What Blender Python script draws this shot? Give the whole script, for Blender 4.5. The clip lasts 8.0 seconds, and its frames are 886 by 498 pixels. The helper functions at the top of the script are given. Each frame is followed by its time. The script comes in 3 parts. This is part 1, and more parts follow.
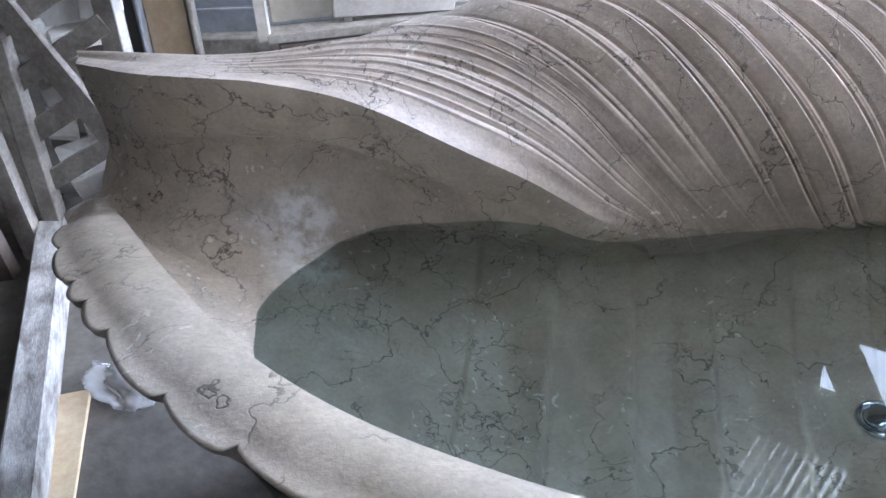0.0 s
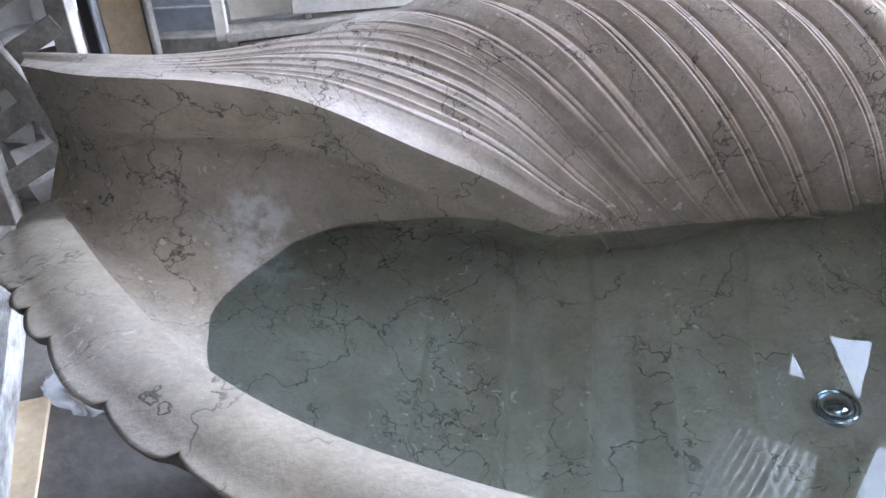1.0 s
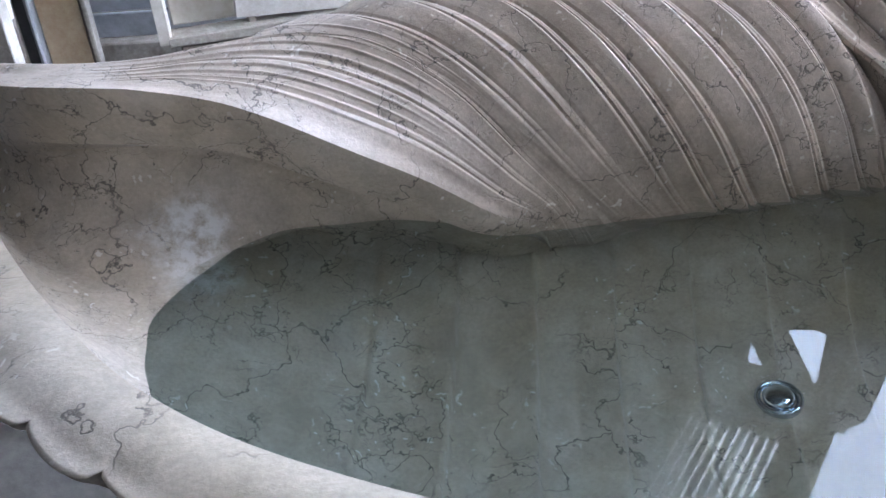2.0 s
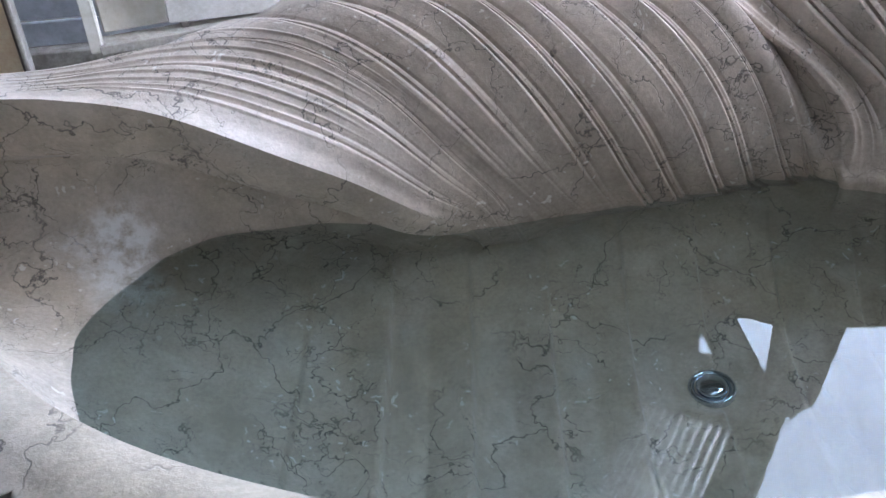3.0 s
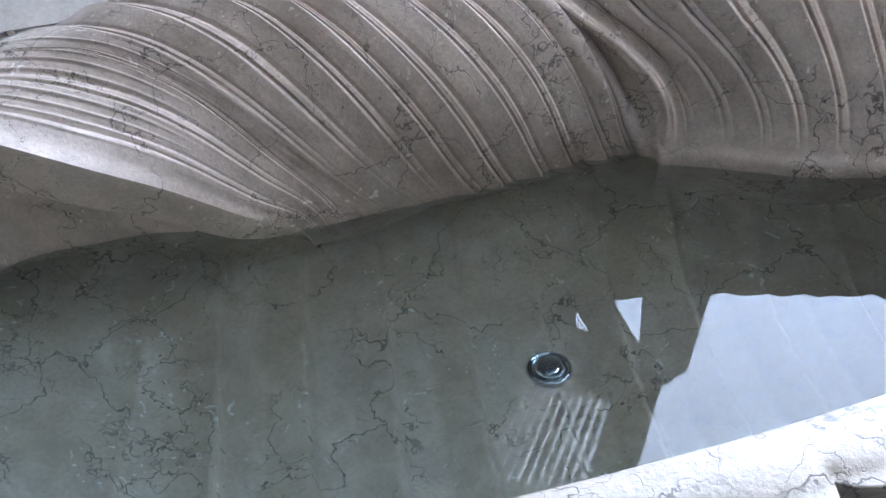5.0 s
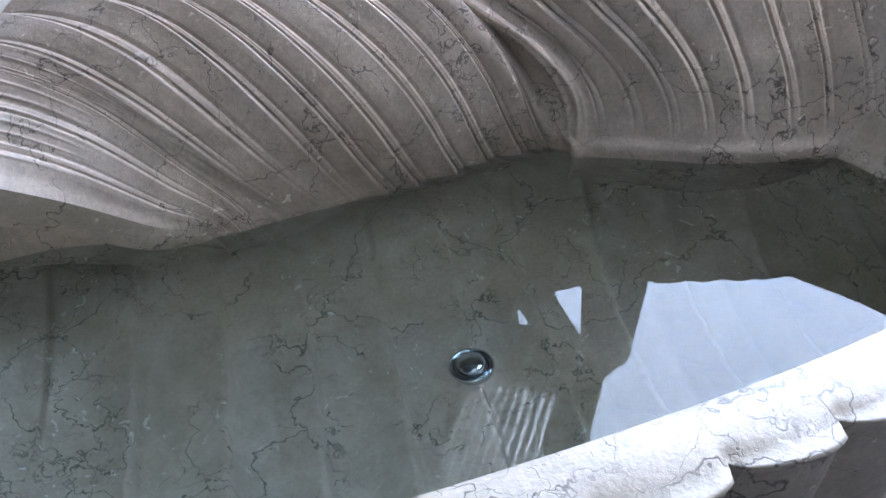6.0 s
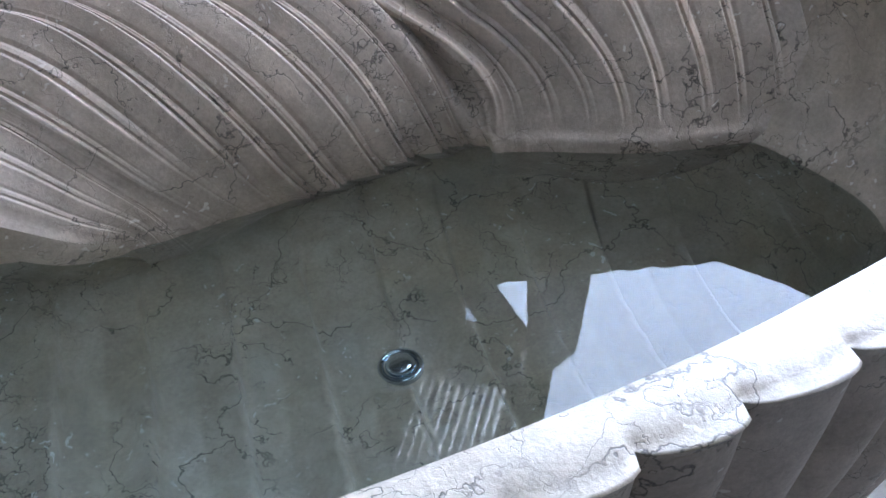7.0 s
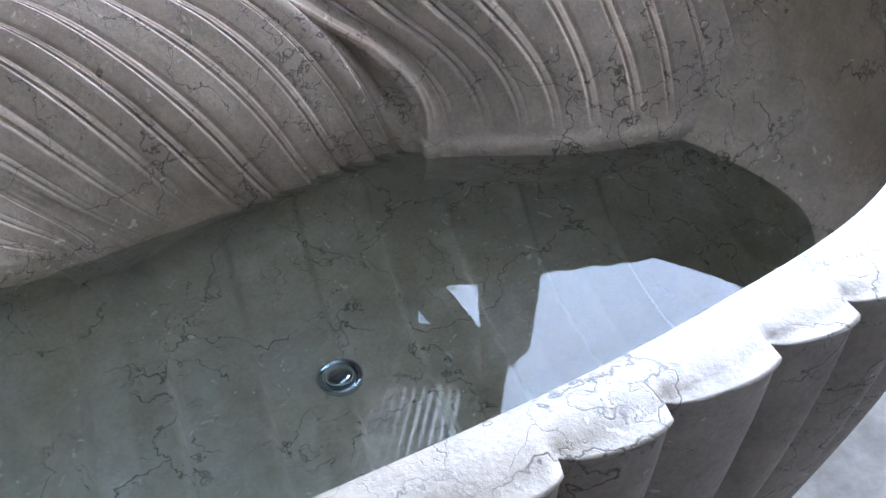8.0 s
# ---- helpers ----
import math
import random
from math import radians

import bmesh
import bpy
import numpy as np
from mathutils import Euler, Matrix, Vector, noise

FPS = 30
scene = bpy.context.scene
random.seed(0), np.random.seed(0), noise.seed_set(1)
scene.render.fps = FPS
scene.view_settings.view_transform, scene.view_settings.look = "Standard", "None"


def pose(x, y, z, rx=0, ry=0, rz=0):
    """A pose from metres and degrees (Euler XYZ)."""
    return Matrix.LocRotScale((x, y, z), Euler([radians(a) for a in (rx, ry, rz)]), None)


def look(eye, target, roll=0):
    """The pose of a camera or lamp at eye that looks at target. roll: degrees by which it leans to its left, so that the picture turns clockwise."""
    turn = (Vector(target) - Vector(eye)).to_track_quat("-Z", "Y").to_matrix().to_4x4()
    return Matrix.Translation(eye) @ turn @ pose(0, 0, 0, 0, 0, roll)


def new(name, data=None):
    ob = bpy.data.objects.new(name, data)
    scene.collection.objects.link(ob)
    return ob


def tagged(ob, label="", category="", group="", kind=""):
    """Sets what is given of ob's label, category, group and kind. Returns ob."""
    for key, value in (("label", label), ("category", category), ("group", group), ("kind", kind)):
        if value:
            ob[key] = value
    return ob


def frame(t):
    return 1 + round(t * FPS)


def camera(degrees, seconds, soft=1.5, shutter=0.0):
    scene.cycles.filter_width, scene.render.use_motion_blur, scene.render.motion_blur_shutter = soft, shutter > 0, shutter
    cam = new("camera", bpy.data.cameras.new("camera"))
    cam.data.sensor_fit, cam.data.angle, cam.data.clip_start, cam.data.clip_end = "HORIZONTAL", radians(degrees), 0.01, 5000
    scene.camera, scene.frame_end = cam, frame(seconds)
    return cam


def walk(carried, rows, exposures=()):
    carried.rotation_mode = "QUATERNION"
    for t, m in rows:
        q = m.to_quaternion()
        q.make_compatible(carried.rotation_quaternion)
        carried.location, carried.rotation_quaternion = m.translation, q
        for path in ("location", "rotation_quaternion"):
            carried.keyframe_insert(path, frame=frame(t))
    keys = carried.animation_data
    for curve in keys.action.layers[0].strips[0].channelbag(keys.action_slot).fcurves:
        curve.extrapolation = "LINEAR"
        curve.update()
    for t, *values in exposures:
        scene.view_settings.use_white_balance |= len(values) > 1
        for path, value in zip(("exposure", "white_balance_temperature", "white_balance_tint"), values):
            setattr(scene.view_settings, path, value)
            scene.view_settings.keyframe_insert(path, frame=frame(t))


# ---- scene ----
cam = camera(48.9, 8.0)
PATH = [
    (0, (0.099, -0.072, 1.36), (-0.068, 1.585, 0.252), -3.8),
    (0.5, (0.114, -0.067, 1.356), (-0.031, 1.589, 0.243), -4.0),
    (1, (0.125, -0.062, 1.356), (0.01, 1.592, 0.237), -4.0),
    (1.5, (0.141, -0.056, 1.356), (0.061, 1.596, 0.232), -4.1),
    (3, (0.192, -0.05, 1.352), (0.24, 1.598, 0.22), -4.4),
    (3.5, (0.214, -0.052, 1.353), (0.313, 1.588, 0.212), -4.3),
    (4, (0.233, -0.055, 1.351), (0.386, 1.578, 0.206), -4.1),
    (4.5, (0.254, -0.054, 1.352), (0.468, 1.566, 0.198), -4.0),
    (6, (0.317, -0.06, 1.344), (0.697, 1.519, 0.178), -4.3),
    (6.5, (0.34, -0.066, 1.341), (0.77, 1.498, 0.171), -4.7),
    (7, (0.355, -0.067, 1.339), (0.831, 1.479, 0.165), -4.9),
    (7.5, (0.368, -0.067, 1.338), (0.893, 1.462, 0.161), -4.9),
    (8, (0.385, -0.069, 1.339), (0.949, 1.446, 0.161), -5.1),
]
EXPOSURE = -0.12
walk(cam, [(t, look(eye, target, roll)) for t, eye, target, roll in PATH], [(0.0, EXPOSURE, 5900, 13), (8.0, EXPOSURE, 5700, 11)])

# ---- sky and sun ----
SUN_EL, SUN_AZ = 57.0, 116.0            # degrees; azimuth from +y towards +x
world = bpy.data.worlds.new("world")
scene.world = world
world.use_nodes = True
wn = world.node_tree
sky = wn.nodes.new("ShaderNodeTexSky")
sky.sky_type, sky.sun_disc = "NISHITA", False
sky.sun_elevation, sky.sun_rotation = radians(SUN_EL), radians(SUN_AZ)
sky.air_density, sky.dust_density, sky.ozone_density = 1.0, 4.0, 1.0
veil = wn.nodes.new("ShaderNodeMixRGB")        # thin high cloud over the whole sky
veil.inputs["Fac"].default_value = 0.55
veil.inputs["Color2"].default_value = (7.6, 8.6, 10.4, 1)
wn.links.new(sky.outputs["Color"], veil.inputs["Color1"])
wn.links.new(veil.outputs["Color"], wn.nodes["Background"].inputs["Color"])
wn.nodes["Background"].inputs["Strength"].default_value = 2.9
sun = new("sun", bpy.data.lights.new("sun", "SUN"))
sun.data.energy, sun.data.angle, sun.data.color = 0.6, radians(30), (1.0, 0.97, 0.93)
az, el = radians(SUN_AZ), radians(SUN_EL)
sun.matrix_world = look((4, 4, 6), (4 - math.sin(az) * math.cos(el), 4 - math.cos(az) * math.cos(el), 6 - math.sin(el)))


# ---- materials ----
def material(name, rough=0.7, metal=0.0):
    m = bpy.data.materials.new(name)
    m.use_nodes = True
    b = m.node_tree.nodes["Principled BSDF"]
    b.inputs["Roughness"].default_value, b.inputs["Metallic"].default_value = rough, metal
    return m, m.node_tree, b


def node(nt, kind, **values):
    n = nt.nodes.new(kind)
    for key, value in values.items():
        n.inputs[key].default_value = value
    return n


def ramp(nt, source, stops, smooth=False):
    r = nt.nodes.new("ShaderNodeValToRGB")
    if smooth:
        r.color_ramp.interpolation = "EASE"
    el = r.color_ramp.elements
    while len(el) < len(stops):
        el.new(0.5)
    for e, (p, c) in zip(el, stops):
        e.position = p
        e.color = (c, c, c, 1) if isinstance(c, (int, float)) else (*c, 1)
    nt.links.new(source, r.inputs["Fac"])
    return r.outputs["Color"]


def blend(nt, fac, a, b, mode="MIX"):
    n = nt.nodes.new("ShaderNodeMixRGB")
    n.blend_type = mode
    for key, v in (("Fac", fac), ("Color1", a), ("Color2", b)):
        if isinstance(v, (int, float)):
            n.inputs[key].default_value = v if key == "Fac" else (v, v, v, 1)
        elif isinstance(v, tuple):
            n.inputs[key].default_value = (*v, 1)
        else:
            nt.links.new(v, n.inputs[key])
    return n.outputs["Color"]


def noise_at(nt, coord, scale, detail=5.0, rough=0.6, warp=0.0):
    n = node(nt, "ShaderNodeTexNoise", Scale=scale, Detail=detail, Roughness=rough, Distortion=warp)
    nt.links.new(coord, n.inputs["Vector"])
    return n


def bump(nt, bsdf, height, strength, distance):
    n = node(nt, "ShaderNodeBump", Strength=strength, Distance=distance)
    nt.links.new(height, n.inputs["Height"])
    nt.links.new(n.outputs["Normal"], bsdf.inputs["Normal"])


def coords(nt):
    return nt.nodes.new("ShaderNodeTexCoord").outputs["Object"]


def stone_material(name, light, warm, dark, rough, gloss, pits=0.5, sheen_at=None):
    """Veined limestone: two cloudy tones, wandering dark seams, small white fossils."""
    m, nt, b = material(name, rough)
    co = coords(nt)
    cloud = noise_at(nt, co, 2.3, 6, 0.6, 0.4).outputs["Fac"]
    grain = noise_at(nt, co, 28, 6, 0.7).outputs["Fac"]
    fine = noise_at(nt, co, 160, 4, 0.7).outputs["Fac"]
    col = blend(nt, ramp(nt, cloud, [(0.38, 0), (0.62, 1)]), warm, light)
    col = blend(nt, ramp(nt, grain, [(0.28, 0.22), (0.6, 0.0)]), col, dark)
    col = blend(nt, 0.28, col, ramp(nt, fine, [(0.3, 0.25), (0.7, 0.75)]), "OVERLAY")
    blotch = noise_at(nt, co, 11, 4, 0.55, 0.8).outputs["Fac"]
    col = blend(nt, ramp(nt, blotch, [(0.35, 0.30), (0.52, 0.0)]), col, tuple(0.62 * c for c in warm))
    col = blend(nt, ramp(nt, blotch, [(0.55, 0.0), (0.72, 0.35)]), col, tuple(min(1, 1.35 * c) for c in light))
    # wandering seams
    wob = noise_at(nt, co, 8, 4, 0.55)
    off = nt.nodes.new("ShaderNodeVectorMath")
    off.operation = "MULTIPLY_ADD"
    off.inputs[1].default_value = (0.22, 0.22, 0.22)
    nt.links.new(wob.outputs["Color"], off.inputs[0])
    nt.links.new(co, off.inputs[2])
    jag = noise_at(nt, co, 55, 3, 0.6)
    off2 = nt.nodes.new("ShaderNodeVectorMath")
    off2.operation = "MULTIPLY_ADD"
    off2.inputs[1].default_value = (0.028, 0.028, 0.028)
    nt.links.new(jag.outputs["Color"], off2.inputs[0])
    nt.links.new(off.outputs[0], off2.inputs[2])
    seams = None
    for scale, wide in ((3.4, 0.0078), (6.1, 0.0050), (11.0, 0.0018)):
        v = node(nt, "ShaderNodeTexVoronoi", Scale=scale)
        v.feature = "DISTANCE_TO_EDGE"
        nt.links.new(off2.outputs[0], v.inputs["Vector"])
        line = ramp(nt, v.outputs["Distance"], [(0.0, 1), (wide * scale * 0.12, 0.75), (wide * scale * 0.3, 0)])
        gate = ramp(nt, noise_at(nt, co, min(scale, 6) * 0.9, 3).outputs["Fac"], [(0.46, 0), (0.53, 1)])
        line = blend(nt, 1.0, line, gate, "MULTIPLY")
        seams = line if seams is None else blend(nt, 1.0, seams, line, "LIGHTEN")
    broken = ramp(nt, grain, [(0.32, 0.45), (0.55, 1.0)])
    seams = blend(nt, 1.0, seams, broken, "MULTIPLY")
    col = blend(nt, seams, col, dark)
    # fossils
    v = node(nt, "ShaderNodeTexVoronoi", Scale=38.0)
    nt.links.new(off2.outputs[0], v.inputs["Vector"])
    spot = ramp(nt, v.outputs["Distance"], [(0.13, 1), (0.19, 0)])
    gate = ramp(nt, noise_at(nt, co, 5, 3).outputs["Fac"], [(0.47, 0), (0.56, 0.8)])
    col = blend(nt, blend(nt, 1.0, spot, gate, "MULTIPLY"), col, (0.72, 0.70, 0.64))
    if sheen_at:                       # sky sheen on wet stone, painted as a ragged white patch
        far = nt.nodes.new("ShaderNodeVectorMath")
        far.operation = "DISTANCE"
        far.inputs[1].default_value = tuple(c + 0.09 for c in sheen_at)
        drift = nt.nodes.new("ShaderNodeVectorMath")
        drift.operation = "MULTIPLY_ADD"
        drift.inputs[1].default_value = (0.18, 0.18, 0.18)
        nt.links.new(noise_at(nt, co, 9, 5, 0.65).outputs["Color"], drift.inputs[0])
        nt.links.new(co, drift.inputs[2])
        nt.links.new(drift.outputs[0], far.inputs[0])
        sheen = ramp(nt, far.outputs["Value"], [(0.045, 1), (0.10, 0)], True)
        sheen = blend(nt, 1.0, sheen, ramp(nt, noise_at(nt, co, 34, 5, 0.7).outputs["Fac"], [(0.36, 0), (0.56, 0.9)]), "MULTIPLY")
        col = blend(nt, sheen, col, (0.78, 0.77, 0.75))
    b.inputs["Coat Weight"].default_value, b.inputs["Coat Roughness"].default_value = gloss, 0.16
    nt.links.new(col, b.inputs["Base Color"])
    r = ramp(nt, grain, [(0.25, rough + 0.12), (0.75, rough - 0.08)])
    nt.links.new(r, b.inputs["Roughness"])
    h = blend(nt, 0.35, grain, fine)
    h = blend(nt, blend(nt, 1.0, seams, 0.5, "MULTIPLY"), h, 0.1)
    bump(nt, b, h, pits, 0.004)
    return m


def simple_material(name, a, b2, scale=8.0, rough=0.8, relief=0.3, stretch=(1, 1, 1), metal=0.0):
    m, nt, b = material(name, rough, metal)
    mp = node(nt, "ShaderNodeMapping", Scale=stretch)
    nt.links.new(coords(nt), mp.inputs["Vector"])
    big = noise_at(nt, mp.outputs["Vector"], scale, 6, 0.65, 0.3).outputs["Fac"]
    small = noise_at(nt, mp.outputs["Vector"], scale * 9, 5, 0.7).outputs["Fac"]
    col = blend(nt, ramp(nt, big, [(0.33, 0), (0.67, 1)]), a, b2)
    col = blend(nt, 0.35, col, ramp(nt, small, [(0.3, 0.2), (0.7, 0.8)]), "OVERLAY")
    nt.links.new(col, b.inputs["Base Color"])
    bump(nt, b, blend(nt, 0.5, big, small), relief, 0.006)
    return m


STONE = stone_material("limestone_polished", (0.50, 0.44, 0.365), (0.45, 0.38, 0.285), (0.09, 0.08, 0.07), 0.36, 0.2, sheen_at=(-0.225, 1.105, 0.60))
STONE_OUT = stone_material("limestone_carved", (0.53, 0.46, 0.39), (0.44, 0.37, 0.295), (0.085, 0.078, 0.07), 0.50, 0.0)
CONCRETE = simple_material("worn_concrete", (0.085, 0.076, 0.064), (0.20, 0.18, 0.155), 3.0, 0.9, 0.5)
BEAM = simple_material("cast_concrete", (0.30, 0.29, 0.27), (0.40, 0.39, 0.37), 2.0, 0.9, 0.4)
# near-black only to cut the light bounced off the walls
PLASTER = simple_material("low_bounce_plaster", (0.07, 0.065, 0.06), (0.12, 0.112, 0.10), 2.0, 0.9, 0.4)
GREY_WOOD = simple_material("weathered_wood", (0.23, 0.21, 0.18), (0.48, 0.45, 0.40), 9.0, 0.85, 0.5, (1, 1, 1))
DARK_WOOD = simple_material("dark_wood", (0.07, 0.055, 0.045), (0.14, 0.11, 0.09), 5.0, 0.85, 0.5)
PLY = simple_material("plywood", (0.62, 0.46, 0.27), (0.74, 0.60, 0.42), 4.0, 0.6, 0.15)
PALE_BOARD = simple_material("pale_board", (0.60, 0.57, 0.50), (0.68, 0.65, 0.58), 3.0, 0.7, 0.1)
WHITE_STONE = simple_material("pale_stone_offcut", (0.62, 0.60, 0.56), (0.76, 0.74, 0.70), 9.0, 0.8, 0.3)
SHEET = simple_material("painted_sheet_metal", (0.36, 0.39, 0.43), (0.46, 0.49, 0.53), 2.0, 0.5, 0.05)
ROOFING = simple_material("roof_sheet", (0.09, 0.088, 0.085), (0.15, 0.145, 0.14), 2.0, 0.8, 0.2)

DARK_STEEL = simple_material("dark_steel", (0.05, 0.05, 0.055), (0.09, 0.09, 0.095), 4.0, 0.5, 0.1)
OLD_PAINT = simple_material("peeling_whitewash", (0.14, 0.12, 0.10), (0.62, 0.60, 0.57), 22.0, 0.85, 0.7, (1, 0.35, 1))

PLASTIC, nt, b = material("clear_plastic", 0.25)
b.inputs["Base Color"].default_value = (0.8, 0.8, 0.8, 1)
b.inputs["Alpha"].default_value = 0.32

FIBREGLASS, nt, b = material("translucent_fibreglass", 0.6)
thin = node(nt, "ShaderNodeBsdfTranslucent")
co = coords(nt)
sep = nt.nodes.new("ShaderNodeSeparateXYZ")
nt.links.new(co, sep.inputs["Vector"])
wave = nt.nodes.new("ShaderNodeMath")
wave.operation = "SINE"
scaled = nt.nodes.new("ShaderNodeMath")
scaled.operation, scaled.inputs[1].default_value = "MULTIPLY", 112.0
nt.links.new(sep.outputs["X"], scaled.inputs[0])
nt.links.new(scaled.outputs[0], wave.inputs[0])
grime = blend(nt, 0.55, noise_at(nt, co, 9, 5).outputs["Fac"], ramp(nt, wave.outputs[0], [(0.0, 0.1), (0.6, 0.9)]))
dirt = ramp(nt, grime, [(0.25, (0.06, 0.058, 0.05)), (0.68, (0.88, 0.87, 0.84))])
nt.links.new(dirt, thin.inputs["Color"])
nt.links.new(thin.outputs["BSDF"], nt.nodes["Material Output"].inputs["Surface"])

LEAF = simple_material("leaf", (0.05, 0.09, 0.025), (0.11, 0.15, 0.04), 3.0, 0.6, 0.0)

WATER, nt, b = material("still_water", 0.0)
b.inputs["Base Color"].default_value = (0.37, 0.46, 0.46, 1)
b.inputs["Transmission Weight"].default_value = 1.0
b.inputs["IOR"].default_value = 1.33

CHROME, nt, b = material("chrome", 0.08, 1.0)
b.inputs["Base Color"].default_value = (0.72, 0.80, 0.90, 1)


# ---- building helpers ----
def mesh_from(name, verts, faces, mat, smooth=True):
    me = bpy.data.meshes.new(name)
    me.from_pydata([tuple(float(c) for c in v) for v in verts], [], faces)
    me.materials.append(mat)
    if smooth:
        me.polygons.foreach_set("use_smooth", [True] * len(me.polygons))
    me.update()
    return me


def thing(name, label, category, group="", kind="", at=(0, 0, 0)):
    ob = new(name)
    ob.empty_display_size = 0.05
    ob.matrix_world = at if isinstance(at, Matrix) else Matrix.Translation(at)
    return tagged(ob, label, category, group, kind)


def part_mesh(name, me, parent, label="", m=None):
    ob = new(name, me)
    ob.parent = parent
    if m is not None:
        ob.matrix_local = m
    if label:
        tagged(ob, label)
    return ob


def part(name, bm, mat, parent, label="", smooth=False):
    me = bpy.data.meshes.new(name)
    bm.to_mesh(me)
    bm.free()
    me.materials.append(mat)
    if smooth:
        me.polygons.foreach_set("use_smooth", [True] * len(me.polygons))
    if parent is None:
        return new(name, me)
    return part_mesh(name, me, parent, label)


def box(size, at=(0, 0, 0), rot=(0, 0, 0), bevel=0.004, jitter=0.0):
    bm = bmesh.new()
    bmesh.ops.create_cube(bm, size=1.0)
    bmesh.ops.scale(bm, vec=size, verts=bm.verts)
    if bevel:
        bmesh.ops.bevel(bm, geom=bm.edges[:], offset=min(bevel, min(size) * 0.3), segments=1, affect="EDGES")
    if jitter:
        for v in bm.verts:
            v.co += Vector((random.uniform(-1, 1), random.uniform(-1, 1), random.uniform(-1, 1))) * jitter
    bmesh.ops.transform(bm, matrix=pose(*at, *rot), verts=bm.verts)
    return bm


def spline(points, n, closed=False):
    """n places along a smooth curve through the points, evenly over its control points."""
    p = np.array(points, float)
    k = len(p)
    if closed:
        t = np.arange(n) / n * k
        i = np.floor(t).astype(int)
        q = [p[(i + d) % k] for d in (-1, 0, 1, 2)]
    else:
        t = np.linspace(0, k - 1, n)
        i = np.minimum(np.floor(t).astype(int), k - 2)
        e = np.vstack([2 * p[0] - p[1], p, 2 * p[-1] - p[-2]])
        q = [e[i + d] for d in (0, 1, 2, 3)]
    f = (t - i)[:, None]
    return 0.5 * (2 * q[1] + (q[2] - q[0]) * f + (2 * q[0] - 5 * q[1] + 4 * q[2] - q[3]) * f ** 2 + (3 * q[1] - q[0] - 3 * q[2] + q[3]) * f ** 3)


def loft(rows, n):
    """A grid of n rows that passes smoothly through the given rows (each an array of places)."""
    a = np.array(rows, float)
    k, m, _ = a.shape
    return spline(a.reshape(k, m * 3), n).reshape(n, m, 3)


def grid_faces(n, m, closed=False, flip=False):
    out = []
    for i in range(n - 1):
        for j in range(m if closed else m - 1):
            a, b2 = i * m + j, i * m + (j + 1) % m
            f = (a, b2, b2 + m, a + m)
            out.append(f[::-1] if flip else f)
    return out


def grid_normals(g):
    n = np.cross(np.gradient(g, axis=0), np.gradient(g, axis=1))
    return n / np.maximum(np.linalg.norm(n, axis=2, keepdims=True), 1e-9)


def smoothstep(a, b2, x):
    t = np.clip((x - a) / (b2 - a), 0, 1)
    return t * t * (3 - 2 * t)


# ---- the shell bath ----
WATER_Z = 0.567
tub = thing("shell_bathtub", "giant seashell bathtub carved from veined grey-beige limestone, filled with water", "bathtub")

# body whorl: growth lines swept from the water over the top; the first is the free lip
ZC = 0.65


def soft(x, xs, ys, w=0.06):
    """A table read with rounded corners."""
    return sum(np.interp(np.asarray(x) + d, xs, ys) for d in np.linspace(-w, w, 9)) / 9


def growth_line(xf, n, sink=0.0):
    """A growth line that crosses the whorl's front at x = xf."""
    deg = np.linspace(-40, 165, n)
    th = np.radians(deg)
    a = np.interp(xf, (0.28, 0.335, 0.385, 0.44, 0.67, 0.77), (0.0040, 0.0035, 0.0032, 0.0024, 0.0019, 0.0019))
    b2 = np.interp(xf, (0.28, 0.335, 0.385, 0.44, 0.67, 0.77), (2e-6, 4e-6, 4e-6, 1.4e-5, 1.9e-5, 2e-5))
    up = np.where(deg < 70, deg, 70 + 60 * (1 - np.exp(-(deg - 70) / 60)))
    x = xf - a * up - b2 * up * np.abs(up)
    sink = sink * smoothstep(-12, 22, deg)
    ry = soft(x, (-0.30, -0.05, 0.10, 0.30), (0.11, 0.15, 0.20, 0.28)) - sink
    rz = soft(x, (-0.30, -0.05, 0.10, 0.30, 0.50, 0.72), (0.185, 0.19, 0.215, 0.25, 0.255, 0.30)) - sink
    yc = 1.13 + 0.062 * np.clip((x - 0.3) / 0.4, 0, 1) ** 2 + ry + sink
    drop = 1 - smoothstep(105, 165, deg)          # the back runs down to the ground
    return np.stack([x, yc - ry * np.cos(th), (ZC + rz * np.sin(th)) * drop], 1)


LIP = [(0.290, 1.160, 0.480), (0.268, 1.133, 0.573), (0.203, 1.106, 0.620), (0.110, 1.088, 0.692), (0.025, 1.082, 0.742),
       (-0.090, 1.080, 0.806), (-0.171, 1.086, 0.834), (-0.270, 1.092, 0.850), (-0.420, 1.120, 0.852), (-0.548, 1.215, 0.830)]
FOLD = [(0.350, 1.160, 0.480), (0.318, 1.133, 0.600), (0.240, 1.140, 0.700), (0.157, 1.172, 0.781), (0.056, 1.218, 0.828),
        (-0.033, 1.245, 0.840), (-0.130, 1.235, 0.842), (-0.260, 1.210, 0.838), (-0.420, 1.215, 0.840), (-0.560, 1.265, 0.826)]
NW = 200
